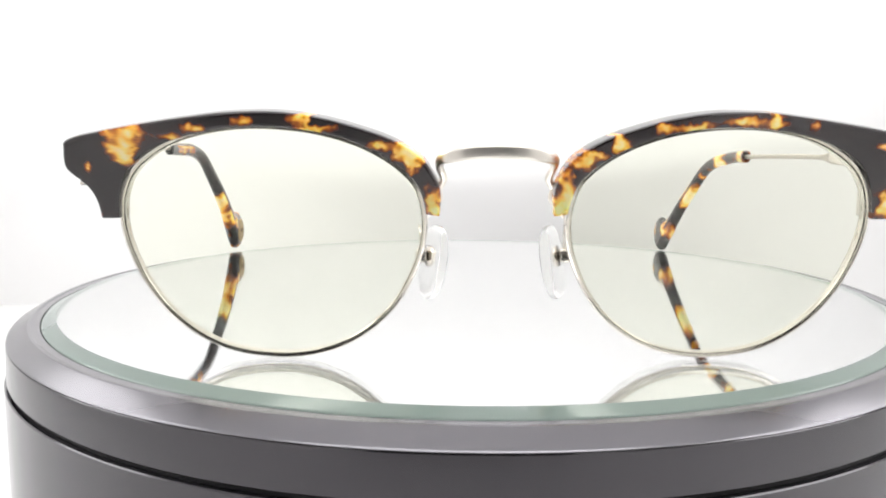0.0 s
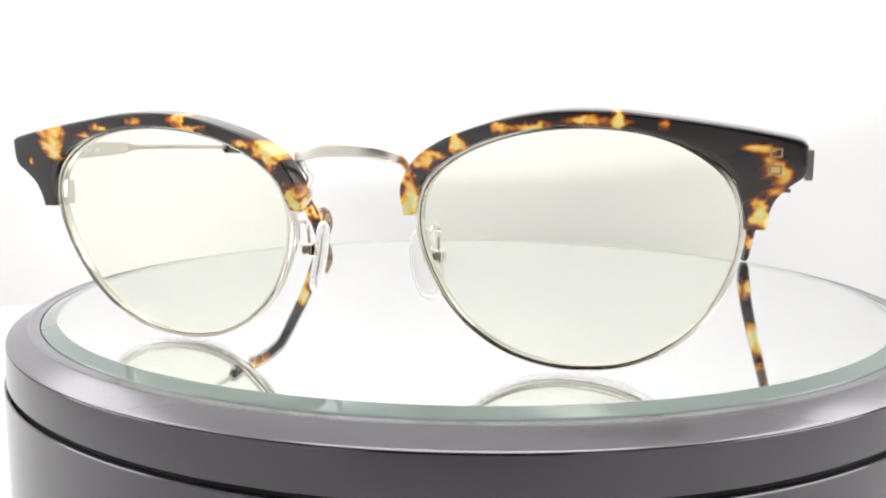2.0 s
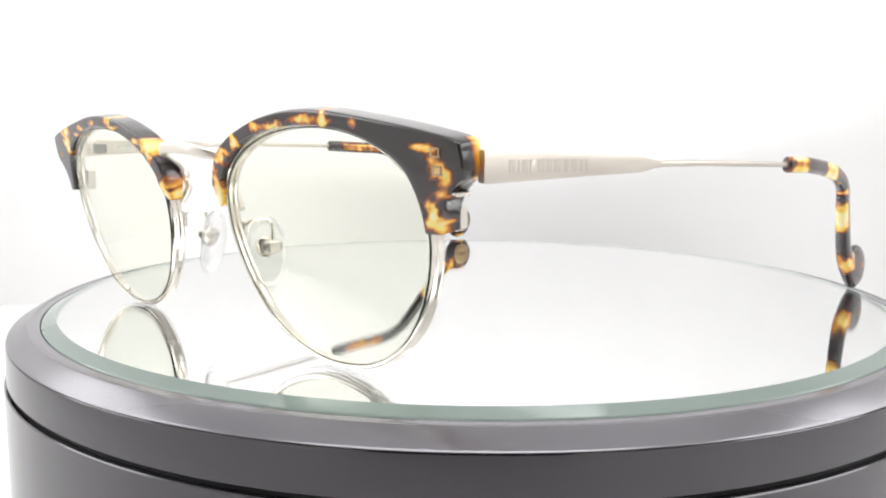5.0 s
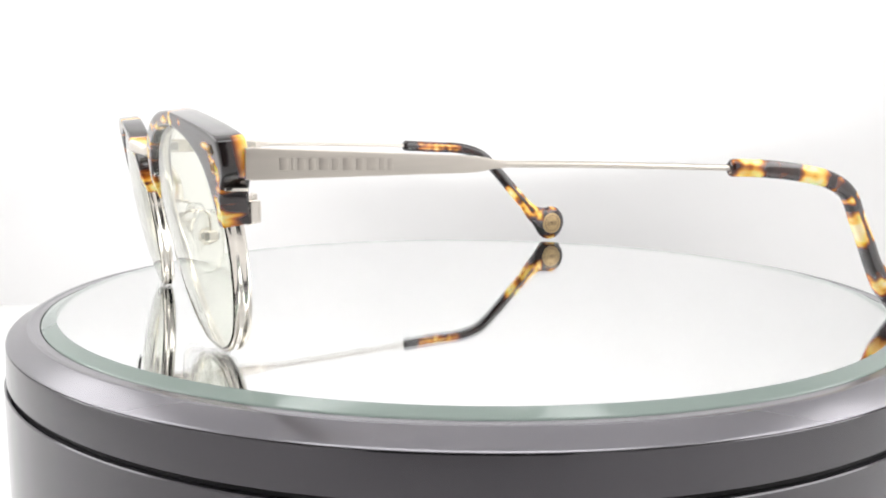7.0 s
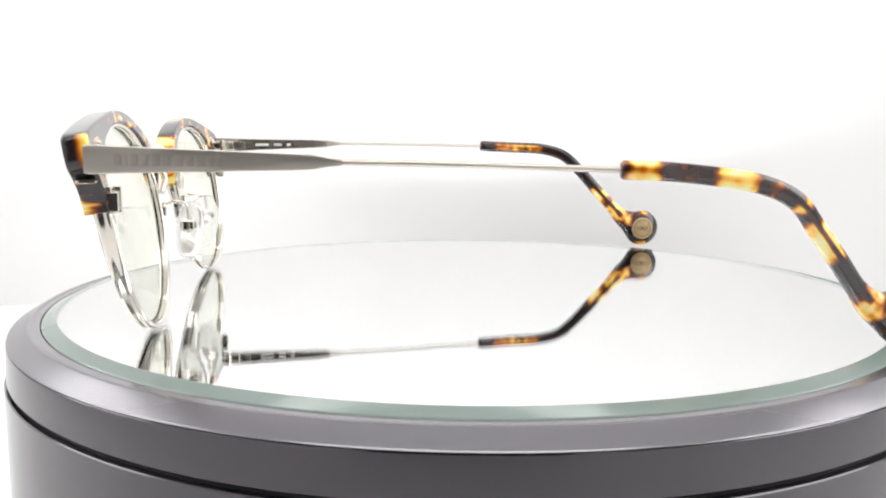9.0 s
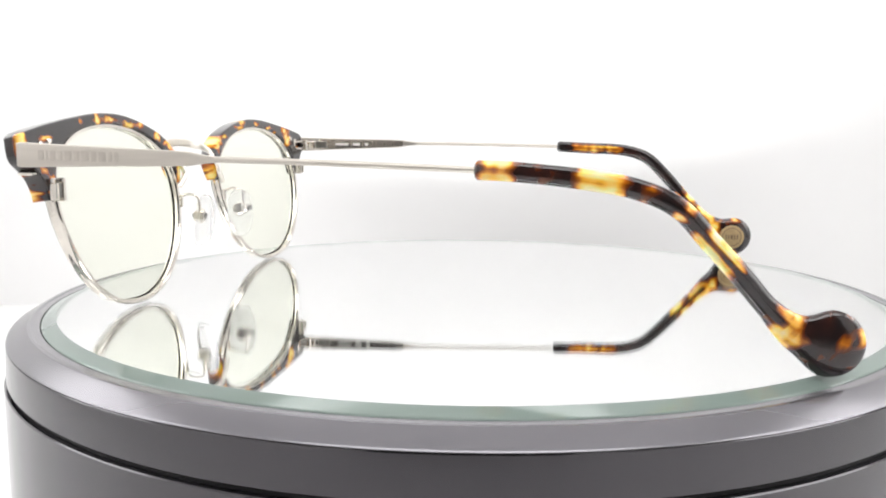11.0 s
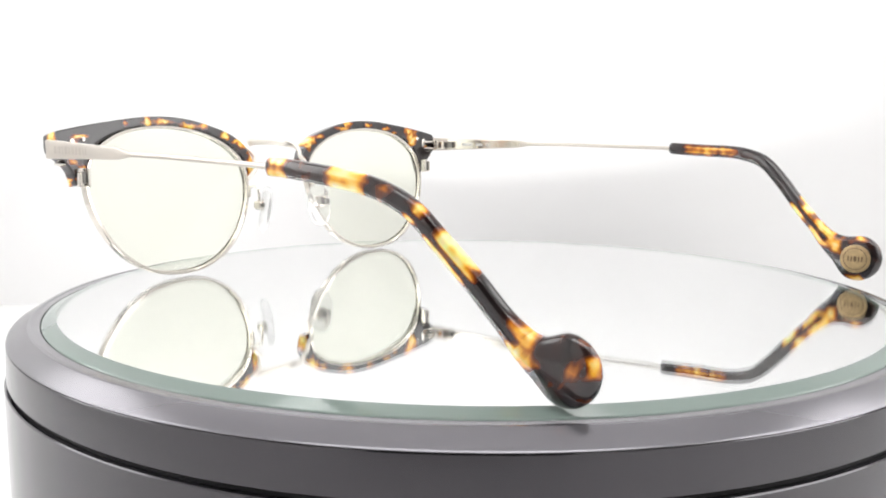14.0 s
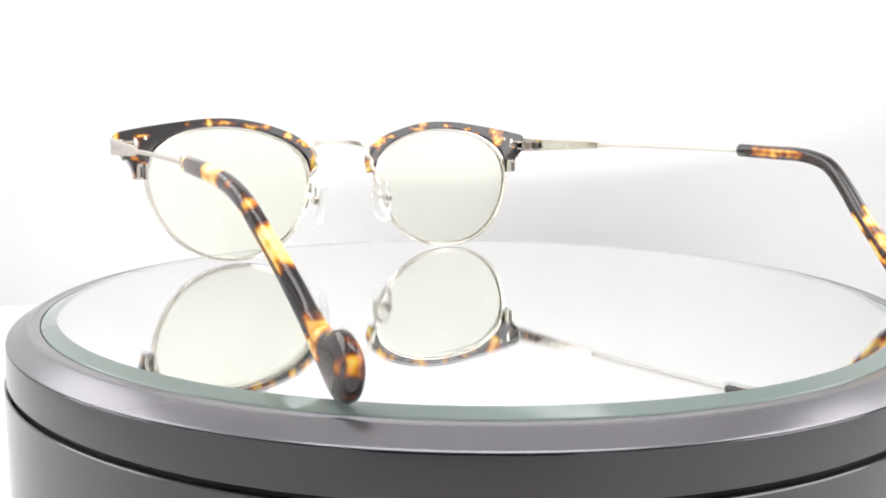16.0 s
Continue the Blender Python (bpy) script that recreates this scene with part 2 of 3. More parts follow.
# the brow: pairs of points on its lens edge and its outer edge, from the nose to the lug's foot
BROW_IN = [(11.6, 25.5), (12.0, 27.9), (13.1, 30.6), (16.3, 33.7), (20.7, 36.3), (26.0, 38.2), (31.8, 39.3), (37.6, 39.6), (43.2, 39.3), (48.2, 38.5),
           (52.8, 37.2), (56.6, 35.3), (59.2, 33.2), (60.4, 31.1), (61.0, 29.6), (61.4, 28.1), (61.6, 27.0), (61.7, 26.0), (61.8, 24.8)]
BROW_OUT = [(9.3, 25.2), (9.2, 29.5), (10.6, 32.7), (12.6, 35.1), (16.7, 37.6), (22.3, 39.6), (28.1, 41.1), (35.0, 42.0), (43.0, 41.9), (50.6, 41.0),
            (58.0, 39.9), (64.2, 38.8), (69.2, 37.6), (70, 36), (69.9, 33), (67.8, 31.1), (66.2, 29.4), (65.3, 27.3), (64.9, 24.8)]
# amber patches of each brow: x, z, half width, half height, strength
AMBER_RIGHT = [(10.5, 26.6, 1.2, 1.5, 1.1), (10.8, 31.5, 0.80, 1.45, 0.62), (11.7, 28.4, 0.90, 1.28, 1.05), (13.6, 34.0, 1.24, 0.89, 0.90), (15.7, 35.3, 1.41, 0.53, 0.80),
               (19.7, 36.8, 1.14, 0.70, 0.85), (19.1, 38.1, 0.44, 0.79, 0.60), (26.2, 39.6, 1.21, 0.69, 0.55), (30.9, 39.8, 2.59, 0.43, 0.85), (38.7, 40.5, 2.41, 0.60, 0.90),
               (43.9, 41.2, 0.69, 1.20, 0.95), (44.1, 40.0, 1.73, 0.43, 0.70), (50.2, 40.0, 0.69, 0.69, 0.45), (62.8, 36.7, 1.71, 0.35, 0.70), (64.7, 36.4, 0.92, 0.53, 0.60),
               (65.7, 33.9, 1.38, 1.06, 0.85), (67.2, 32.6, 0.76, 1.06, 0.60), (65.7, 30.5, 1.08, 0.46, 0.55), (64.0, 28.6, 1.10, 0.94, 0.60), (64.6, 26.3, 0.71, 1.58, 1.10),
               (62.9, 26.2, 0.64, 1.12, 0.60)]
AMBER_LEFT = [(59.0, 38.7, 1.69, 1.48, 0.95), (60.8, 36.0, 1.61, 1.12, 0.95), (59.4, 34.5, 0.80, 0.94, 0.75), (62.0, 38.7, 0.80, 0.74, 0.50), (66.2, 32.9, 0.41, 0.57, 0.90),
              (48.4, 39.5, 1.35, 0.36, 0.70), (52.2, 38.1, 1.76, 0.37, 0.50), (40.2, 40.4, 1.32, 0.54, 0.70), (32.8, 40.8, 0.74, 0.71, 0.45), (30.9, 41.2, 0.65, 1.24, 1.00),
              (28.6, 39.5, 2.04, 0.36, 0.85), (19.2, 36.8, 1.83, 0.36, 0.60), (15.3, 36.4, 1.09, 0.99, 0.90), (12.7, 35.8, 1.27, 0.99, 0.95), (13.7, 33.7, 0.73, 1.18, 0.90),
              (15.6, 34.8, 0.91, 0.72, 0.45), (10.6, 28.2, 0.92, 1.49, 0.85), (10.1, 26.1, 0.83, 0.75, 0.70), (64.9, 25.3, 0.52, 0.39, 0.40)]


def amber(p, patches):
    """How amber the acetate is at (x, z), from its patches and a swirl of noise."""
    q = Vector((p[0], 0, p[1])) * 0.33
    f = noise.noise_vector(q * 1.3) * 0.8 + noise.noise_vector(q * 3.1) * 0.7 + noise.noise_vector(q * 7.0) * 0.3
    x, z = p[0] + f.x * 1.2, p[1] + f.z * 0.7
    k = 0.0
    for px, pz, rx, rz, strength in patches:
        d = ((x - px) / (rx + 0.2)) ** 2 + ((z - pz) / (rz + 0.25)) ** 2
        k += strength * math.exp(-0.85 * d) if d < 12 else 0
    return min(0.95 * math.tanh(1.15 * k) * (1.0 + 0.45 * noise.noise(q * 2.6)) + 0.05 + 0.1 * noise.noise(q * 0.9), 0.92)


def front_y(x, z):
    """The slightly wrapped, tilted plane of the front."""
    return -4.94 + 2.85 * (x / 68) ** 2 + 0.17 * (40 - z)


def brow(side, patches):
    bm = bmesh.new()
    inner, outer = spline([(x, 0, z) for x, z in BROW_IN], 22), spline([(x, 0, z) for x, z in BROW_OUT], 22)
    layer = bm.verts.layers.float.new("amber")
    rings = []
    n = len(inner)
    for i, (a, b) in enumerate(zip(inner, outer)):
        u = i / (n - 1)
        tip = min(1, 0.6 + 0.018 * i)
        depth = (4.15 + 0.25 * math.sin(math.pi * min(u * 1.6, 1))) * tip
        mid, half = (a + b) / 2, (b - a) / 2
        length, d = half.length * 2, half.normalized()
        loop = oblong(length, depth, 0.5, 3)
        ring = []
        for k, (p, q) in enumerate(loop):
            cuts = 12 if k in (3, 11) else (3 if k in (7, 15) else 1)
            p2, q2 = loop[(k + 1) % len(loop)]
            for c in range(cuts):
                f = c / cuts
                v = mid + d * (p + (p2 - p) * f)
                back = q + (q2 - q) * f + 2.15
                y = front_y(v.x, v.z) + back
                w = bm.verts.new(Vector((side * v.x, y, v.z + 0.14 * back)) * MM)
                w[layer] = amber((v.x + back * 0.25, v.z), patches) * (1 - 0.03 * back)
                if side > 0 and v.x > 68.3:
                    # the lug's end turns amber towards the back
                    w[layer] = min(0.85, w[layer] + 0.75 * min(1, max(0, (back - 1.6) / 1.8)) * min(1, (v.x - 68.3) / 0.8))
                ring.append(w)
        rings.append(ring)
    m = len(rings[0])
    for r0, r1 in zip(rings, rings[1:]):
        for k in range(m):
            bm.faces.new((r0[k], r0[(k + 1) % m], r1[(k + 1) % m], r1[k]))
    bm.faces.new(rings[0])
    bm.faces.new(rings[-1][::-1])
    return part("brow", bm, TORTOISE, glasses, "dark tortoiseshell acetate brow with amber flecks", 50)


def rim_line(side):
    out = []
    for q in spline([(x, 0, z) for x, z in EYEWIRE], 5, True):
        out.append(Vector((side * q.x, front_y(q.x, q.z) + 2.5, q.z)))
    # ease the joints of the line
    for _ in range(8):
        out = [(out[k - 1] + 2 * q + out[(k + 1) % len(out)]) / 4 for k, q in enumerate(out)]
    return out


def rim(side):
    bm = bmesh.new()
    # two rounded ridges with a shallow groove between them
    ring = [(-0.5, -1.05), (-0.28, -1.3), (0.28, -1.3), (0.5, -1.05), (0.54, -0.55), (0.34, -0.2), (0.34, 0.2), (0.54, 0.55), (0.5, 1.05), (0.28, 1.3), (-0.28, 1.3), (-0.5, 1.05),
            (-0.54, 0.55), (-0.34, 0.2), (-0.34, -0.2), (-0.54, -0.55)]
    sweep(bm, rim_line(side), lambda i: ring, (0, 1, 0), True)
    return part("rim", bm, BRIGHT, glasses, "thin polished silver metal rim")


def lens(side):
    bm = bmesh.new()
    edge = rim_line(side)
    c = Vector((side * 36.5, 0, 20))
    sheets = []
    for back in (0, 1):
        rows = []
        for k in range(1, 11):
            f = k / 10
            row = []
            for q in edge:
                x, z = c.x + (q.x - c.x) * f, c.z + (q.z - c.z) * f
                y = front_y(x, z) + 1.7 - 1.5 * (1 - f * f) + (0.8 if back else -0.8)
                row.append(bm.verts.new(Vector((x, y, z)) * MM))
            rows.append(row)
        top = bm.verts.new(Vector((c.x, front_y(c.x, c.z) + 0.2 + (0.8 if back else -0.8), c.z)) * MM)
        n = len(edge)
        for k in range(n):
            bm.faces.new((top, rows[0][k], rows[0][(k + 1) % n]))
        for a, b in zip(rows, rows[1:]):
            for k in range(n):
                bm.faces.new((a[k], a[(k + 1) % n], b[(k + 1) % n], b[k]))
        sheets.append(rows[-1])
    a, b = sheets
    for k in range(len(a)):
        bm.faces.new((a[k], a[(k + 1) % len(a)], b[(k + 1) % len(a)], b[k]))
    ob = part("lens", bm, LENS, glasses, "clear lens with a pale green tint", 60)
    ob.visible_shadow = False
    return ob


def bridge():
    half = [(0, -5.2, 35.9), (4.5, -5.0, 35.7), (7.6, -3.9, 35.1), (9.1, -2.2, 34.5), (9.3, -0.2, 33.2), (8.7, 1.2, 31.3), (9.6, 2.0, 29.6), (9.4, 2.4, 28.0), (10.5, 2.4, 26.6), (11.8, 2.1, 25.0)]
    path = spline([(-x, y, z) for x, y, z in half[:0:-1]] + half, 8)
    n = len(path)
    bm = bmesh.new()

    def section(i):
        u = abs(i / (n - 1) * 2 - 1)
        f = min(1, max(0, (u - 0.15) / 0.35))
        w = 2.2 - 0.95 * f * f * (3 - 2 * f)
        return oblong(1.25, w, 0.5)

    ups = {n // 2: Vector((0, 0, 1))}
    for step in (1, -1):
        i = n // 2
        while 0 <= i + step < n:
            a = path[min(i + step + 1, n - 1)] - path[max(i + step - 1, 0)]
            u = ups[i]
            ups[i + step] = (u - a * (u.dot(a) / a.dot(a))).normalized()
            i += step

    sweep(bm, path, section, lambda i: ups[i])
    return part("bridge", bm, SATIN, glasses, "arched polished metal bridge")


def nose_pad(side):
    arm_path = spline([(12.1, 2.4, 22.0), (12.6, 3.8, 22.9), (12.7, 6.2, 23.0), (12.6, 7.5, 22.2), (12.5, 7.8, 20.2), (12.5, 7.8, 18.2)], 6)
    bm = bmesh.new()
    sweep(bm, [Vector((side * q.x, q.y, q.z)) for q in arm_path], lambda i: oblong(0.75, 0.75, 0.37), (1, 0, 0))
    block(bm, (0.7, 0.9, 3.2), (side * 12.0, 2.5, 21.3), 0.2)
    arm = part("pad_arm", bm, BRIGHT, glasses, "bent silver wire pad arm")
    bm = bmesh.new()
    block(bm, (2.0, 2.9, 2.5), (side * 12.5, 7.8, 17.7), 0.4)
    part("pad_box", bm, BRIGHT, arm, "small metal box holding the pad")
    bm = bmesh.new()
    lathe(bm, [(0, -1.75), (0.65, -1.75), (0.7, -1.65), (0.7, 1.65), (0.65, 1.75), (0.25, 1.75), (0.2, 1.5), (0, 1.5)], Matrix.Translation((side * 12.5, 7.8, 17.8)) @ pose(0, 0, 0, 90, 0, 0), 14)
    part("screw", bm, DARK_METAL, arm)
    # the pad: a soft oval slab, taller than wide, turned to the nose
    bm = bmesh.new()
    m = pose(side * 10.3, 7.8, 16.4, 0, side * -9, side * -28)
    rings = []
    for k in range(9):
        a = radians(-90 + 180 * k / 8)
        t, f = 1.15 * math.sin(a), 0.72 + 0.28 * math.cos(a)
        ring = []
        for j in range(28):
            b = 2 * math.pi * j / 28
            y, z = 3.5 * f * math.copysign(abs(math.cos(b)) ** 0.8, math.cos(b)), 6.6 * f * math.copysign(abs(math.sin(b)) ** 0.8, math.sin(b))
            ring.append(bm.verts.new((m @ Vector((t + 0.02 * z * z * side * 0.3, y, z))) * MM))
        rings.append(ring)
    for a, b in zip(rings, rings[1:]):
        for j in range(28):
            bm.faces.new((a[j], a[(j + 1) % 28], b[(j + 1) % 28], b[j]))
    bm.faces.new(rings[0][::-1])
    bm.faces.new(rings[-1])
    core = bmesh.new()
    lathe(core, [(0, -0.35), (1.7, -0.35), (1.9, -0.2), (1.9, 0.2), (1.7, 0.35), (0, 0.35)], m @ pose(side * 0.9, 0, 1.0, 0, 90, 0), 24)
    part("pad_mount", core, BRIGHT, arm, "small round metal mount behind the pad")
    ob = part("nose_pad", bm, SILICONE, arm, "clear soft silicone nose pad", 70)
    ob.visible_shadow = False


def hinge(side):
    bm = bmesh.new()
    # oval plate let into the back of the brow, then the knuckles
    y0 = front_y(65.5, 35) + 4.15
    lathe(bm, [(0, 0.25), (0.8, 0.25), (1.0, 0.1), (1.0, -0.3), (0, -0.3)], Matrix.Translation((side * 64.6, y0, 34.6)) @ pose(0, 0, 0, -90, 0, 0) @ Matrix.Diagonal((1, 2.1, 1, 1)), 20)
    block(bm, (4.2, 1.2, 0.7), (side * 66.8, y0 + 0.7, 35.6), 0.15, side * 25)
    block(bm, (4.2, 1.2, 0.7), (side * 66.8, y0 + 0.7, 33.4), 0.15, side * 25)
    body = part("hinge", bm, BRIGHT, glasses, "small silver metal hinge")
    for k, z in enumerate((33.3, 34.5, 35.7)):
        bm = bmesh.new()
        lathe(bm, [(0, -0.52), (1.05, -0.52), (1.15, -0.42), (1.15, 0.42), (1.05, 0.52), (0, 0.52)], Matrix.Translation((side * 68.9, y0 + 2.1, z)), 18)
        part("knuckle", bm, BRIGHT, body)
    bm = bmesh.new()
    block(bm, (1.0, 3.4, 2.7), (side * 69.5, y0 + 4.0, 34.5), 0.25, side * -5)
    part("hinge_barrel", bm, BRIGHT, body, "polished block behind the hinge knuckles")
    bm = bmesh.new()
    block(bm, (1.1, 3.6, 2.3), (side * 69.9, y0 + 7.4, 34.6), 0.2, side * -5)
    part("hinge_leaf", bm, DARK_METAL, body, "dark inner hinge leaf")
    bm = bmesh.new()
    lathe(bm, [(0, 0.45), (0.3, 0.42), (0.55, 0.28), (0.65, 0), (0, -0.2)], Matrix.Translation((side * 61.6, front_y(61.6, 36.2) + 4.3, 36.6)) @ pose(0, 0, 0, -90, 0, 0), 16)
    part("rivet", bm, BRIGHT, body)
    # bracket that closes the rim under the lug
    bm = bmesh.new()
    yb = front_y(63, 27) + 4.5
    block(bm, (2.2, 1.0, 4.6), (side * 63.4, yb, 27.3), 0.2)
    block(bm, (0.8, 2.0, 4.6), (side * 62.2, yb + 0.6, 27.3), 0.2)
    block(bm, (0.8, 2.0, 3.4), (side * 64.3, yb + 0.6, 27.0), 0.2)
    clamp = part("rim_clamp", bm, BRIGHT, glasses, "silver clamp joining rim ends behind the brow")
    bm = bmesh.new()
    block(bm, (1.5, 3.3, 0.7), (side * 67.3, front_y(67.3, 30.4) + 2.2, 30.55), 0.2)
    part("lug_strip", bm, BRIGHT, clamp, "narrow silver strip in the lug's notch")
    bm = bmesh.new()
    block(bm, (1.0, 0.8, 3.0), (side * 63.25, yb + 0.95, 27.2), 0.2)
    part("clamp_slot", bm, DARK_METAL, clamp)


def bars(bm, start, widths, gap, height, along, lift, normal):
    """A row of small plain bars standing for lettering."""
    y = start
    for w in widths:
        face_at = along(y + w / 2)
        block(bm, (lift * 2, w, height), face_at, 0.06, normal)
        y += w + gap


# temple tips: centre line and half height of the bend, start to head
LEFT_TIP = [(-80.2, 90.6, 34.3), (-80.5, 101.4, 33.8), (-80.1, 110.8, 33.4), (-79.5, 117.1, 32.1), (-78.8, 121.2, 29.9), (-77.9, 126.0, 25.1), (-76.8, 130.7, 19.7), (-76.1, 135.9, 14.1), (-75.9, 140.4, 9.7), (-75.9, 144.2, 7.3)]
RIGHT_TIP = [(73.2, 87.4, 32.8), (74.2, 94.4, 32.6), (73.9, 104.6, 31.6), (73.2, 113.1, 30.1), (72.4, 119.6, 27.2), (70.9, 124.7, 21.9), (69.4, 129.8, 16.4), (68.2, 134.2, 11.3), (67.5, 138.6, 7.4), (67.3, 141.6, 6.2)]
LEFT_BANDS = [(4.0, 21.5, .62), (24.5, 27, .35), (45.5, 51, .95), (51.5, 58, .68)]
RIGHT_BANDS = [(0, 7.0, .74), (9.6, 12.2, .42), (16.2, 24.0, .84), (27.0, 28.8, .58), (32.6, 35.2, .68), (38.6, 47.3, .95), (55.5, 61, .5)]


# how the head swells out of the bar, along it and across it, in head radii
SWELL_AT = np.linspace(-2.2, 0.0, 12)
SWELL = [.28, .31, .345, .385, .43, .48, .54, .62, .74, .87, .965, 1.0]


def temple(side, start, neck, tip, bands, head, thick, big):
    """Flat tapered plate, round wire and an acetate tip with a round head."""
    a, b, c = Vector(start), Vector(neck), Vector(tip[0])
    holder = tagged(new("temple"), "temple arm of brushed metal ending in a tortoiseshell tip")
    holder.parent = glasses
    # plate: deep at the hinge, narrowing, with a pointed shoulder into the wire
    path = [a.lerp(b, f) for f in (0, 0.02, 0.3, 0.6, 0.85, 0.92, 0.97, 1.0)] + [b.lerp(c, 0.04)]
    high = (4.3, 4.6, 3.9, 3.25, 2.75, 2.5, 1.9, 1.45, 1.15)
    bm = bmesh.new()
    sweep(bm, path, lambda i: oblong(1.15 if i < 7 else 1.05, high[i], 0.22), (0, 0, 1))
    plate = part("plate", bm, SILVER, holder, "brushed silver metal temple plate", 35)
    bm = bmesh.new()
    inner = Vector((-side * 0.585, 0, 0))
    sweep(bm, [a.lerp(b, f) + inner for f in (0.2, 0.3, 0.6, 0.85, 0.94)], lambda i: oblong(0.06, (3.5, 3.3, 2.7, 2.2, 1.5)[i], 0.02, 1), (0, 0, 1))
    part("inner_face", bm, BRIGHT, plate, "polished inner face of the plate", 35)
    bm = bmesh.new()
    wire = spline([b.lerp(c, 0.0), b.lerp(c, 0.35) + Vector((0, 0, 0.15)), b.lerp(c, 0.7) + Vector((0, 0, 0.1)), c, Vector(tip[1])], 6)
    sweep(bm, wire, lambda i: oblong(1.1, 1.1, 0.54), (0, 0, 1))
    part("wire", bm, SILVER, holder, "thin silver metal wire")
    # acetate tip: a round bar that bends down and swells into a flattened round head
    hy, hz, hx = head
    centre = Vector((hx, hy, hz))
    last = (centre - Vector(tip[-2])).normalized()
    path = spline(list(tip[:-1]) + [centre], 16) + [centre + last * (big * math.sin(math.pi / 2 * k / 16)) for k in range(1, 17)]
    arc = [0.0]
    for p, q in zip(path, path[1:]):
        arc.append(arc[-1] + (q - p).length)
    mid = arc[16 * (len(tip) - 1)]

    def spots(d):
        if side < 0:
            return 0.7 * math.exp(-((d.z + 5.4) ** 2 / 0.8 + d.y ** 2 / 14)) + 0.75 * math.exp(-((d.y + 5.5) ** 2 + (d.z - 3.5) ** 2) / 5) + 0.6 * math.exp(-((d.y - 1) ** 2 / 3 + (d.z - 5.2) ** 2))
        return 0.52 * math.exp(-((d.y - 1.8 - d.z * 0.4) ** 2 / 0.7 + d.z ** 2 / 6)) + 0.5 * math.exp(-((d.y + 5.6) ** 2 / 4 + (d.z - 1.6) ** 2 / 4)) + 0.5 * math.exp(-((d.y - 5) ** 2 + (d.z - 2) ** 2) / 2)

    def tint(i, p):
        q = p * 0.32
        d = p - centre + 1.1 * noise.noise_vector(q * 1.4)
        s = arc[i] + 1.5 * noise.noise(q) + 0.8 * noise.noise(q * 2.7)
        k = max([w * min(1, max(0, min(s - lo, hi - s) / 3.6 + 0.5)) for lo, hi, w in bands] + [0])
        # the metal core shows through as a dark line
        off = p - path[i]
        if math.hypot(off.y, off.z) < 0.6 and arc[i] < mid - big:
            k *= 0.75 if arc[i] < 30 else 0.3
        elif side < 0 and arc[i] < 28 and abs(off.z) > 0.75:
            k *= 0.45
        return min(k * (0.93 + 0.4 * noise.noise(q * 1.9) + 0.4 * noise.noise(Vector((off.x * 0.9, off.z * 0.9, s * 0.12)))) + 0.07 + 0.16 * noise.noise(q * 1.3) + spots(d) + (0.55 * max(0, noise.noise(q * 1.5 + Vector((3, 1, 4)))) if arc[i] > mid - 1.4 * big else 0), 0.95)

    def section(i):
        s = arc[i]
        end = 0.72 if i == 0 else (0.9 if i == 1 else 1.0)
        bar = 1.02 + 0.6 * s / mid
        x = (s - mid) / big
        half = (float(np.interp(x, SWELL_AT, SWELL)) if x < 0 else max(0.03, math.sqrt(max(0, 1 - x * x)))) * big
        half = (bar ** 4 + half ** 4) ** 0.25 if x < 0 else half
        swell = min(1, max(0, (s / mid - 0.35) / 0.6))
        wide = (2.4 + (thick - 2.4) * swell) * (math.sqrt(max(0.02, 1 - max(0, x) ** 4)) if x > 0 else 1)
        power = 0.82
        ring = []
        for k in range(28):
            a = 2 * math.pi * (k + 0.5) / 28
            ring.append((half * end * math.copysign(abs(math.cos(a)) ** power, math.cos(a)), wide / 2 * end * math.copysign(abs(math.sin(a)) ** power, math.sin(a))))
        return ring

    bm = bmesh.new()
    sweep(bm, path, section, (1, 0, 0), False, tint)
    part("temple_tip", bm, TORTOISE, holder, "tortoiseshell acetate tip curving down to a round head", 60)
    return holder, plate


for side, patches in ((-1, AMBER_LEFT), (1, AMBER_RIGHT)):
    brow(side, patches)
    rim(side)
    lens(side)
    nose_pad(side)
    hinge(side)
bridge()
# the front sits a little askew between the temples
for piece in list(glasses.children):
    piece.matrix_local = pose(-0.00035, 0, 0, 0, -0.155, -0.81)
right_arm, right_plate = temple(1, (70.0, 1.4, 34.4), (72.2, 39.5, 34.0), RIGHT_TIP, RIGHT_BANDS, (144.1, 5.6, 67.3), 3.7, 5.55)
left_arm, left_plate = temple(-1, (-70.2, 2.6, 34.5), (-75.1, 41.0, 35.0), LEFT_TIP, LEFT_BANDS, (147.0, 6.2, -75.9), 4.2, 6.1)

# embossed mark on the outer face of the plate, as plain bars
bm = bmesh.new()
bars(bm, 6.0, (1.2, .35, 1.1, 1.0, 1.4, 1.1, 1.5, 1.1, 1.4, .8, .8), 0.5, 1.8, lambda y: (70.0 + (y - 1.4) * 0.0577 + 0.58, y, 34.4 - (y - 1.4) * 0.0105), 0.03, -3.3)
tagged(part("raised_mark", bm, ENGRAVED, right_plate, "row of faint embossed marks"), kind="stuff")
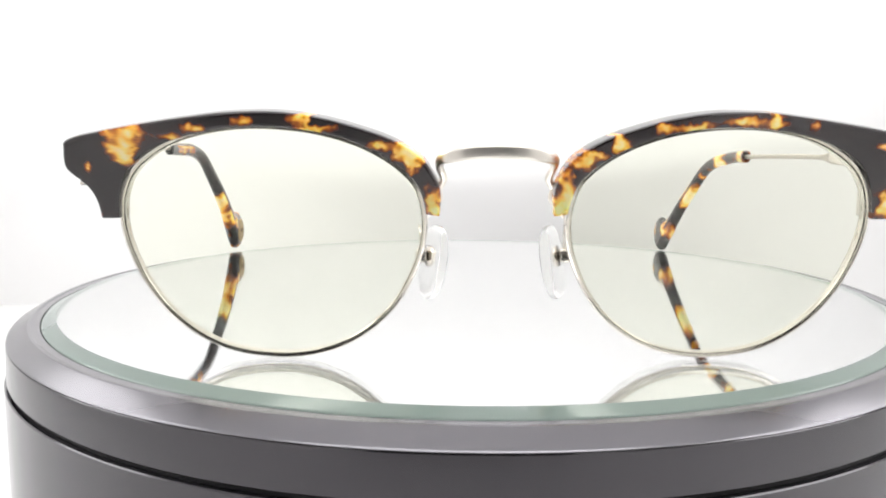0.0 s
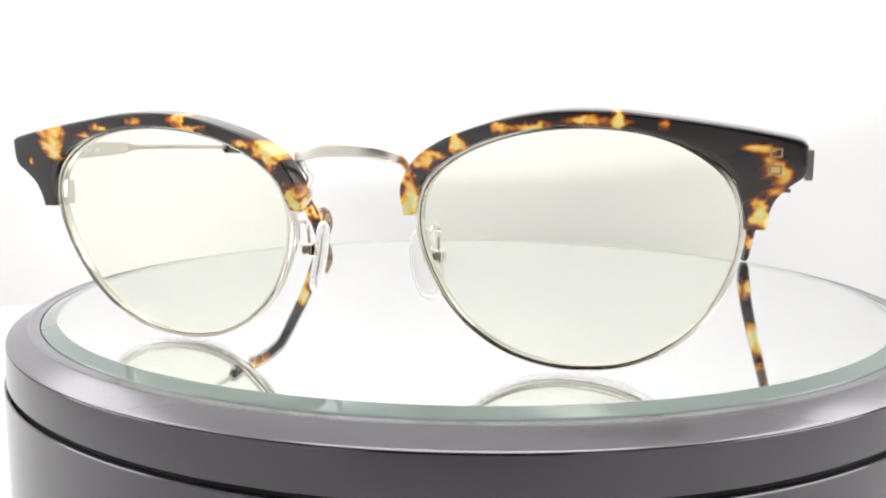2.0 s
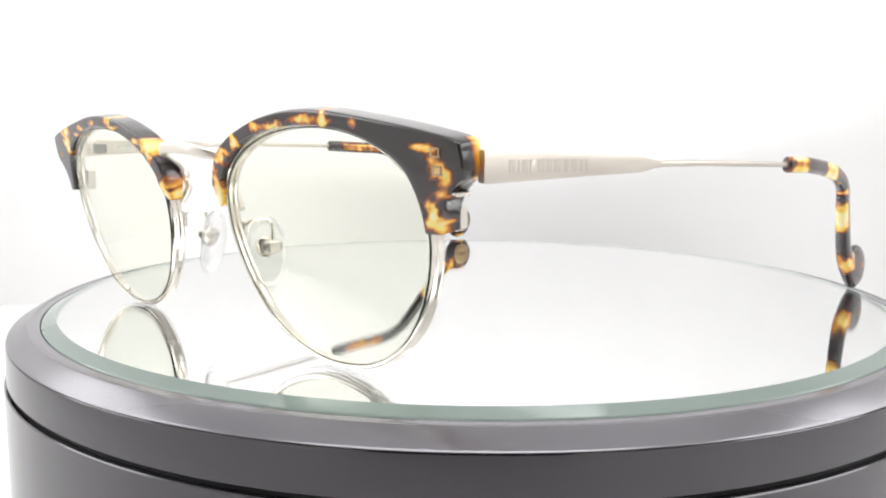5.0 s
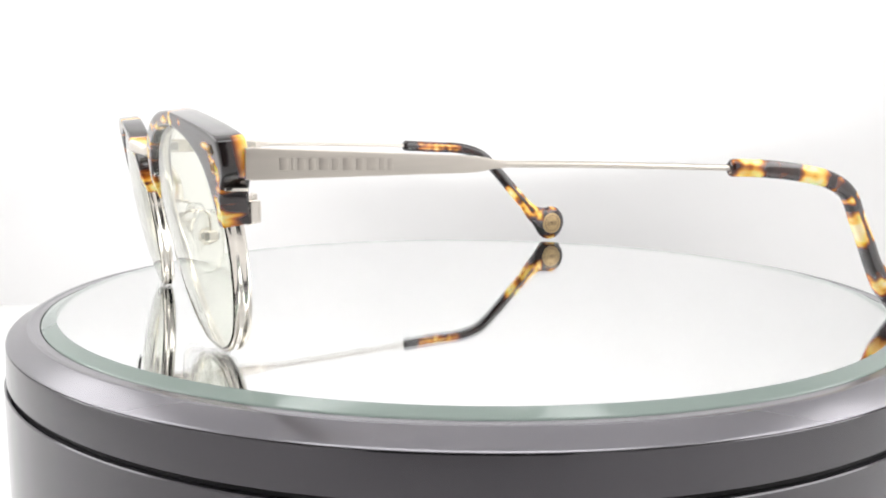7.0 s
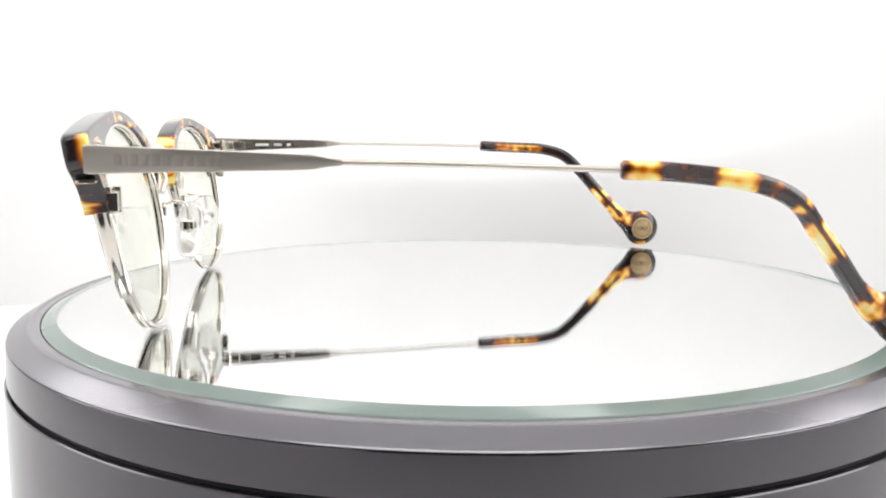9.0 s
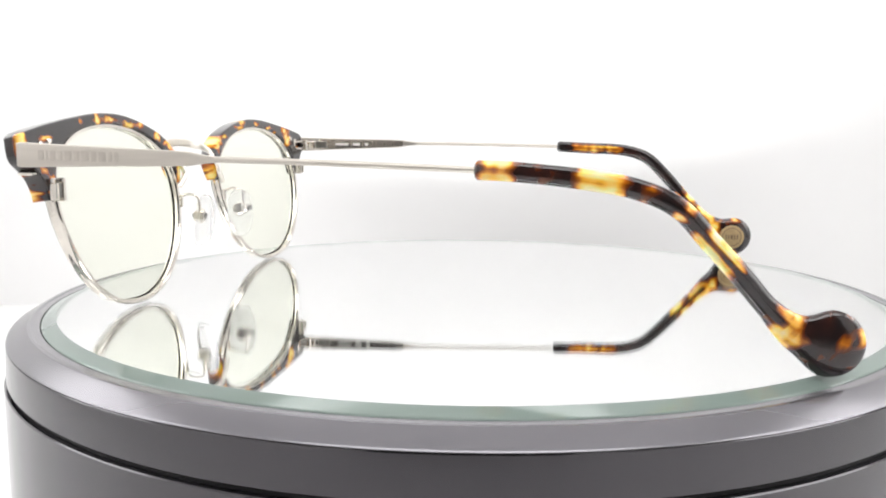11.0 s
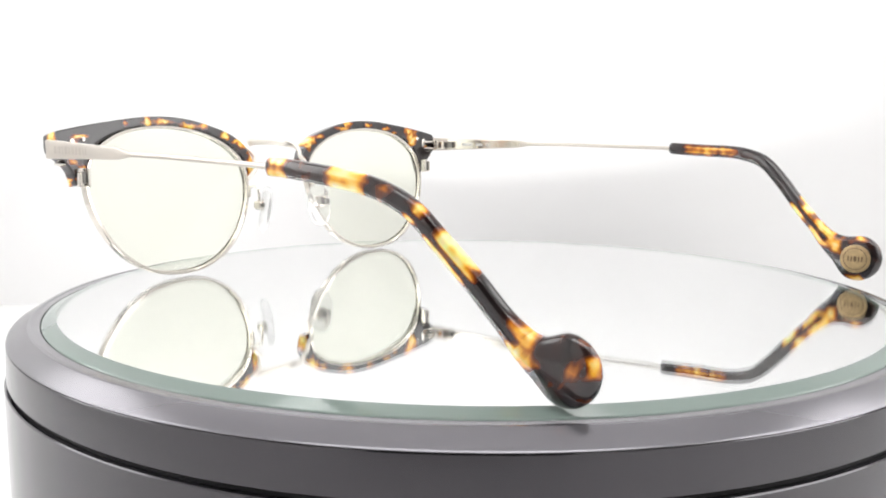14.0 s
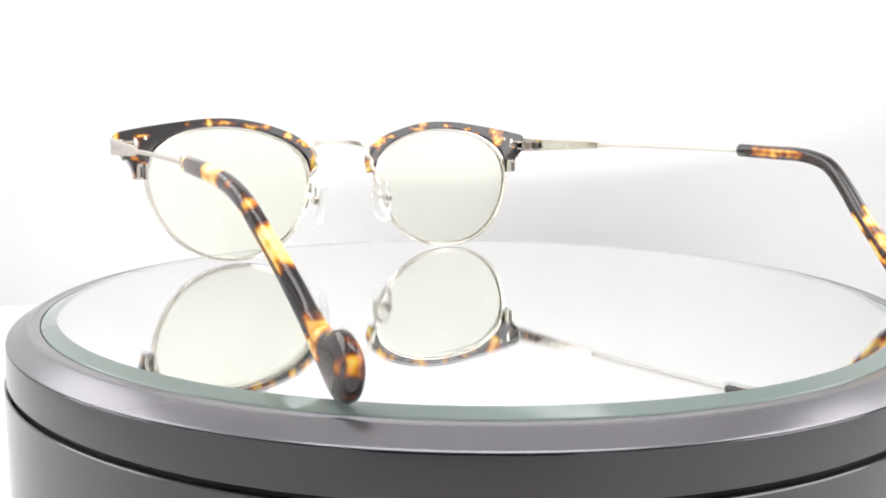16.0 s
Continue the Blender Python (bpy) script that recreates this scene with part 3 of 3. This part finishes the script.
# small printed marks on the inner face of the other plate
bm = bmesh.new()
bars(bm, 16.0, (4.2, 2.4, 1.2), 1.6, 0.8, lambda y: (-70.2 - (y - 2.6) * 0.1276 + 0.625, y, 34.6), 0.03, 7.3)
tagged(part("printed_mark", bm, PRINT, left_plate, "small pale printed marks"), kind="stuff")
# two square metal pins whose outlines show on the front of one brow
for z in (36.0, 33.6):
    bm = bmesh.new()
    y = front_y(65.9, z) - 0.03
    for dx, dz, w, h in ((0, 0.55, 1.7, 0.25), (0, -0.55, 1.7, 0.25), (-0.72, 0, 0.25, 1.0), (0.72, 0, 0.25, 1.0)):
        block(bm, (w, 0.2, h), (65.7 + dx, y - 0.16 * dz, z + dz), 0.05, 5)
    part("inlay", bm, GOLD, glasses, "pale gold outline of a square pin in the brow").matrix_local = pose(-0.00035, 0, 0, 0, -0.155, -0.81)
# round plate on the inner side of one head
bm = bmesh.new()
m = Matrix.Translation((-75.9 + 2.1, 147.0, 6.1)) @ pose(0, 0, 0, 0, 90, 0)
lathe(bm, [(0, 0.16), (3.5, 0.16), (3.75, 0.05), (3.75, -0.3), (0, -0.3)], m, 36)
seal = part("medallion", bm, GOLD, left_arm, "round satin gold plate with a small emblem")
bm = bmesh.new()
lathe(bm, [(2.75, 0.15), (2.95, 0.15), (2.95, 0.24), (2.75, 0.24)], m, 36, True)
for y, w in ((-1.7, .35), (-0.9, .35), (0, .7), (0.9, .35), (1.7, .35)):
    block(bm, (0.16, w, 1.4), (-75.9 + 2.1 + 0.18, 147.0 + y, 6.1), 0.06)
tagged(part("emblem", bm, BROWN_INK, left_arm, "dark emblem of plain bars in a ring"), kind="stuff")


# ---- the turning ----
def turned(t):
    """How far the platter has turned at t seconds, in degrees."""
    return -9.2396 * t - 0.00618 * t * t


def motions():
    times = [0.5 * k for k in range(33)]
    seat = pose(0.0047, -0.0742, 0, 0, 0, 3.0)
    walk(glasses, [(t, pose(0, 0, 0, 0, 0, turned(t)) @ seat) for t in times])
    walk(platter, [(t, pose(0, 0, 0, 0, 0, turned(t))) for t in times])


motions()
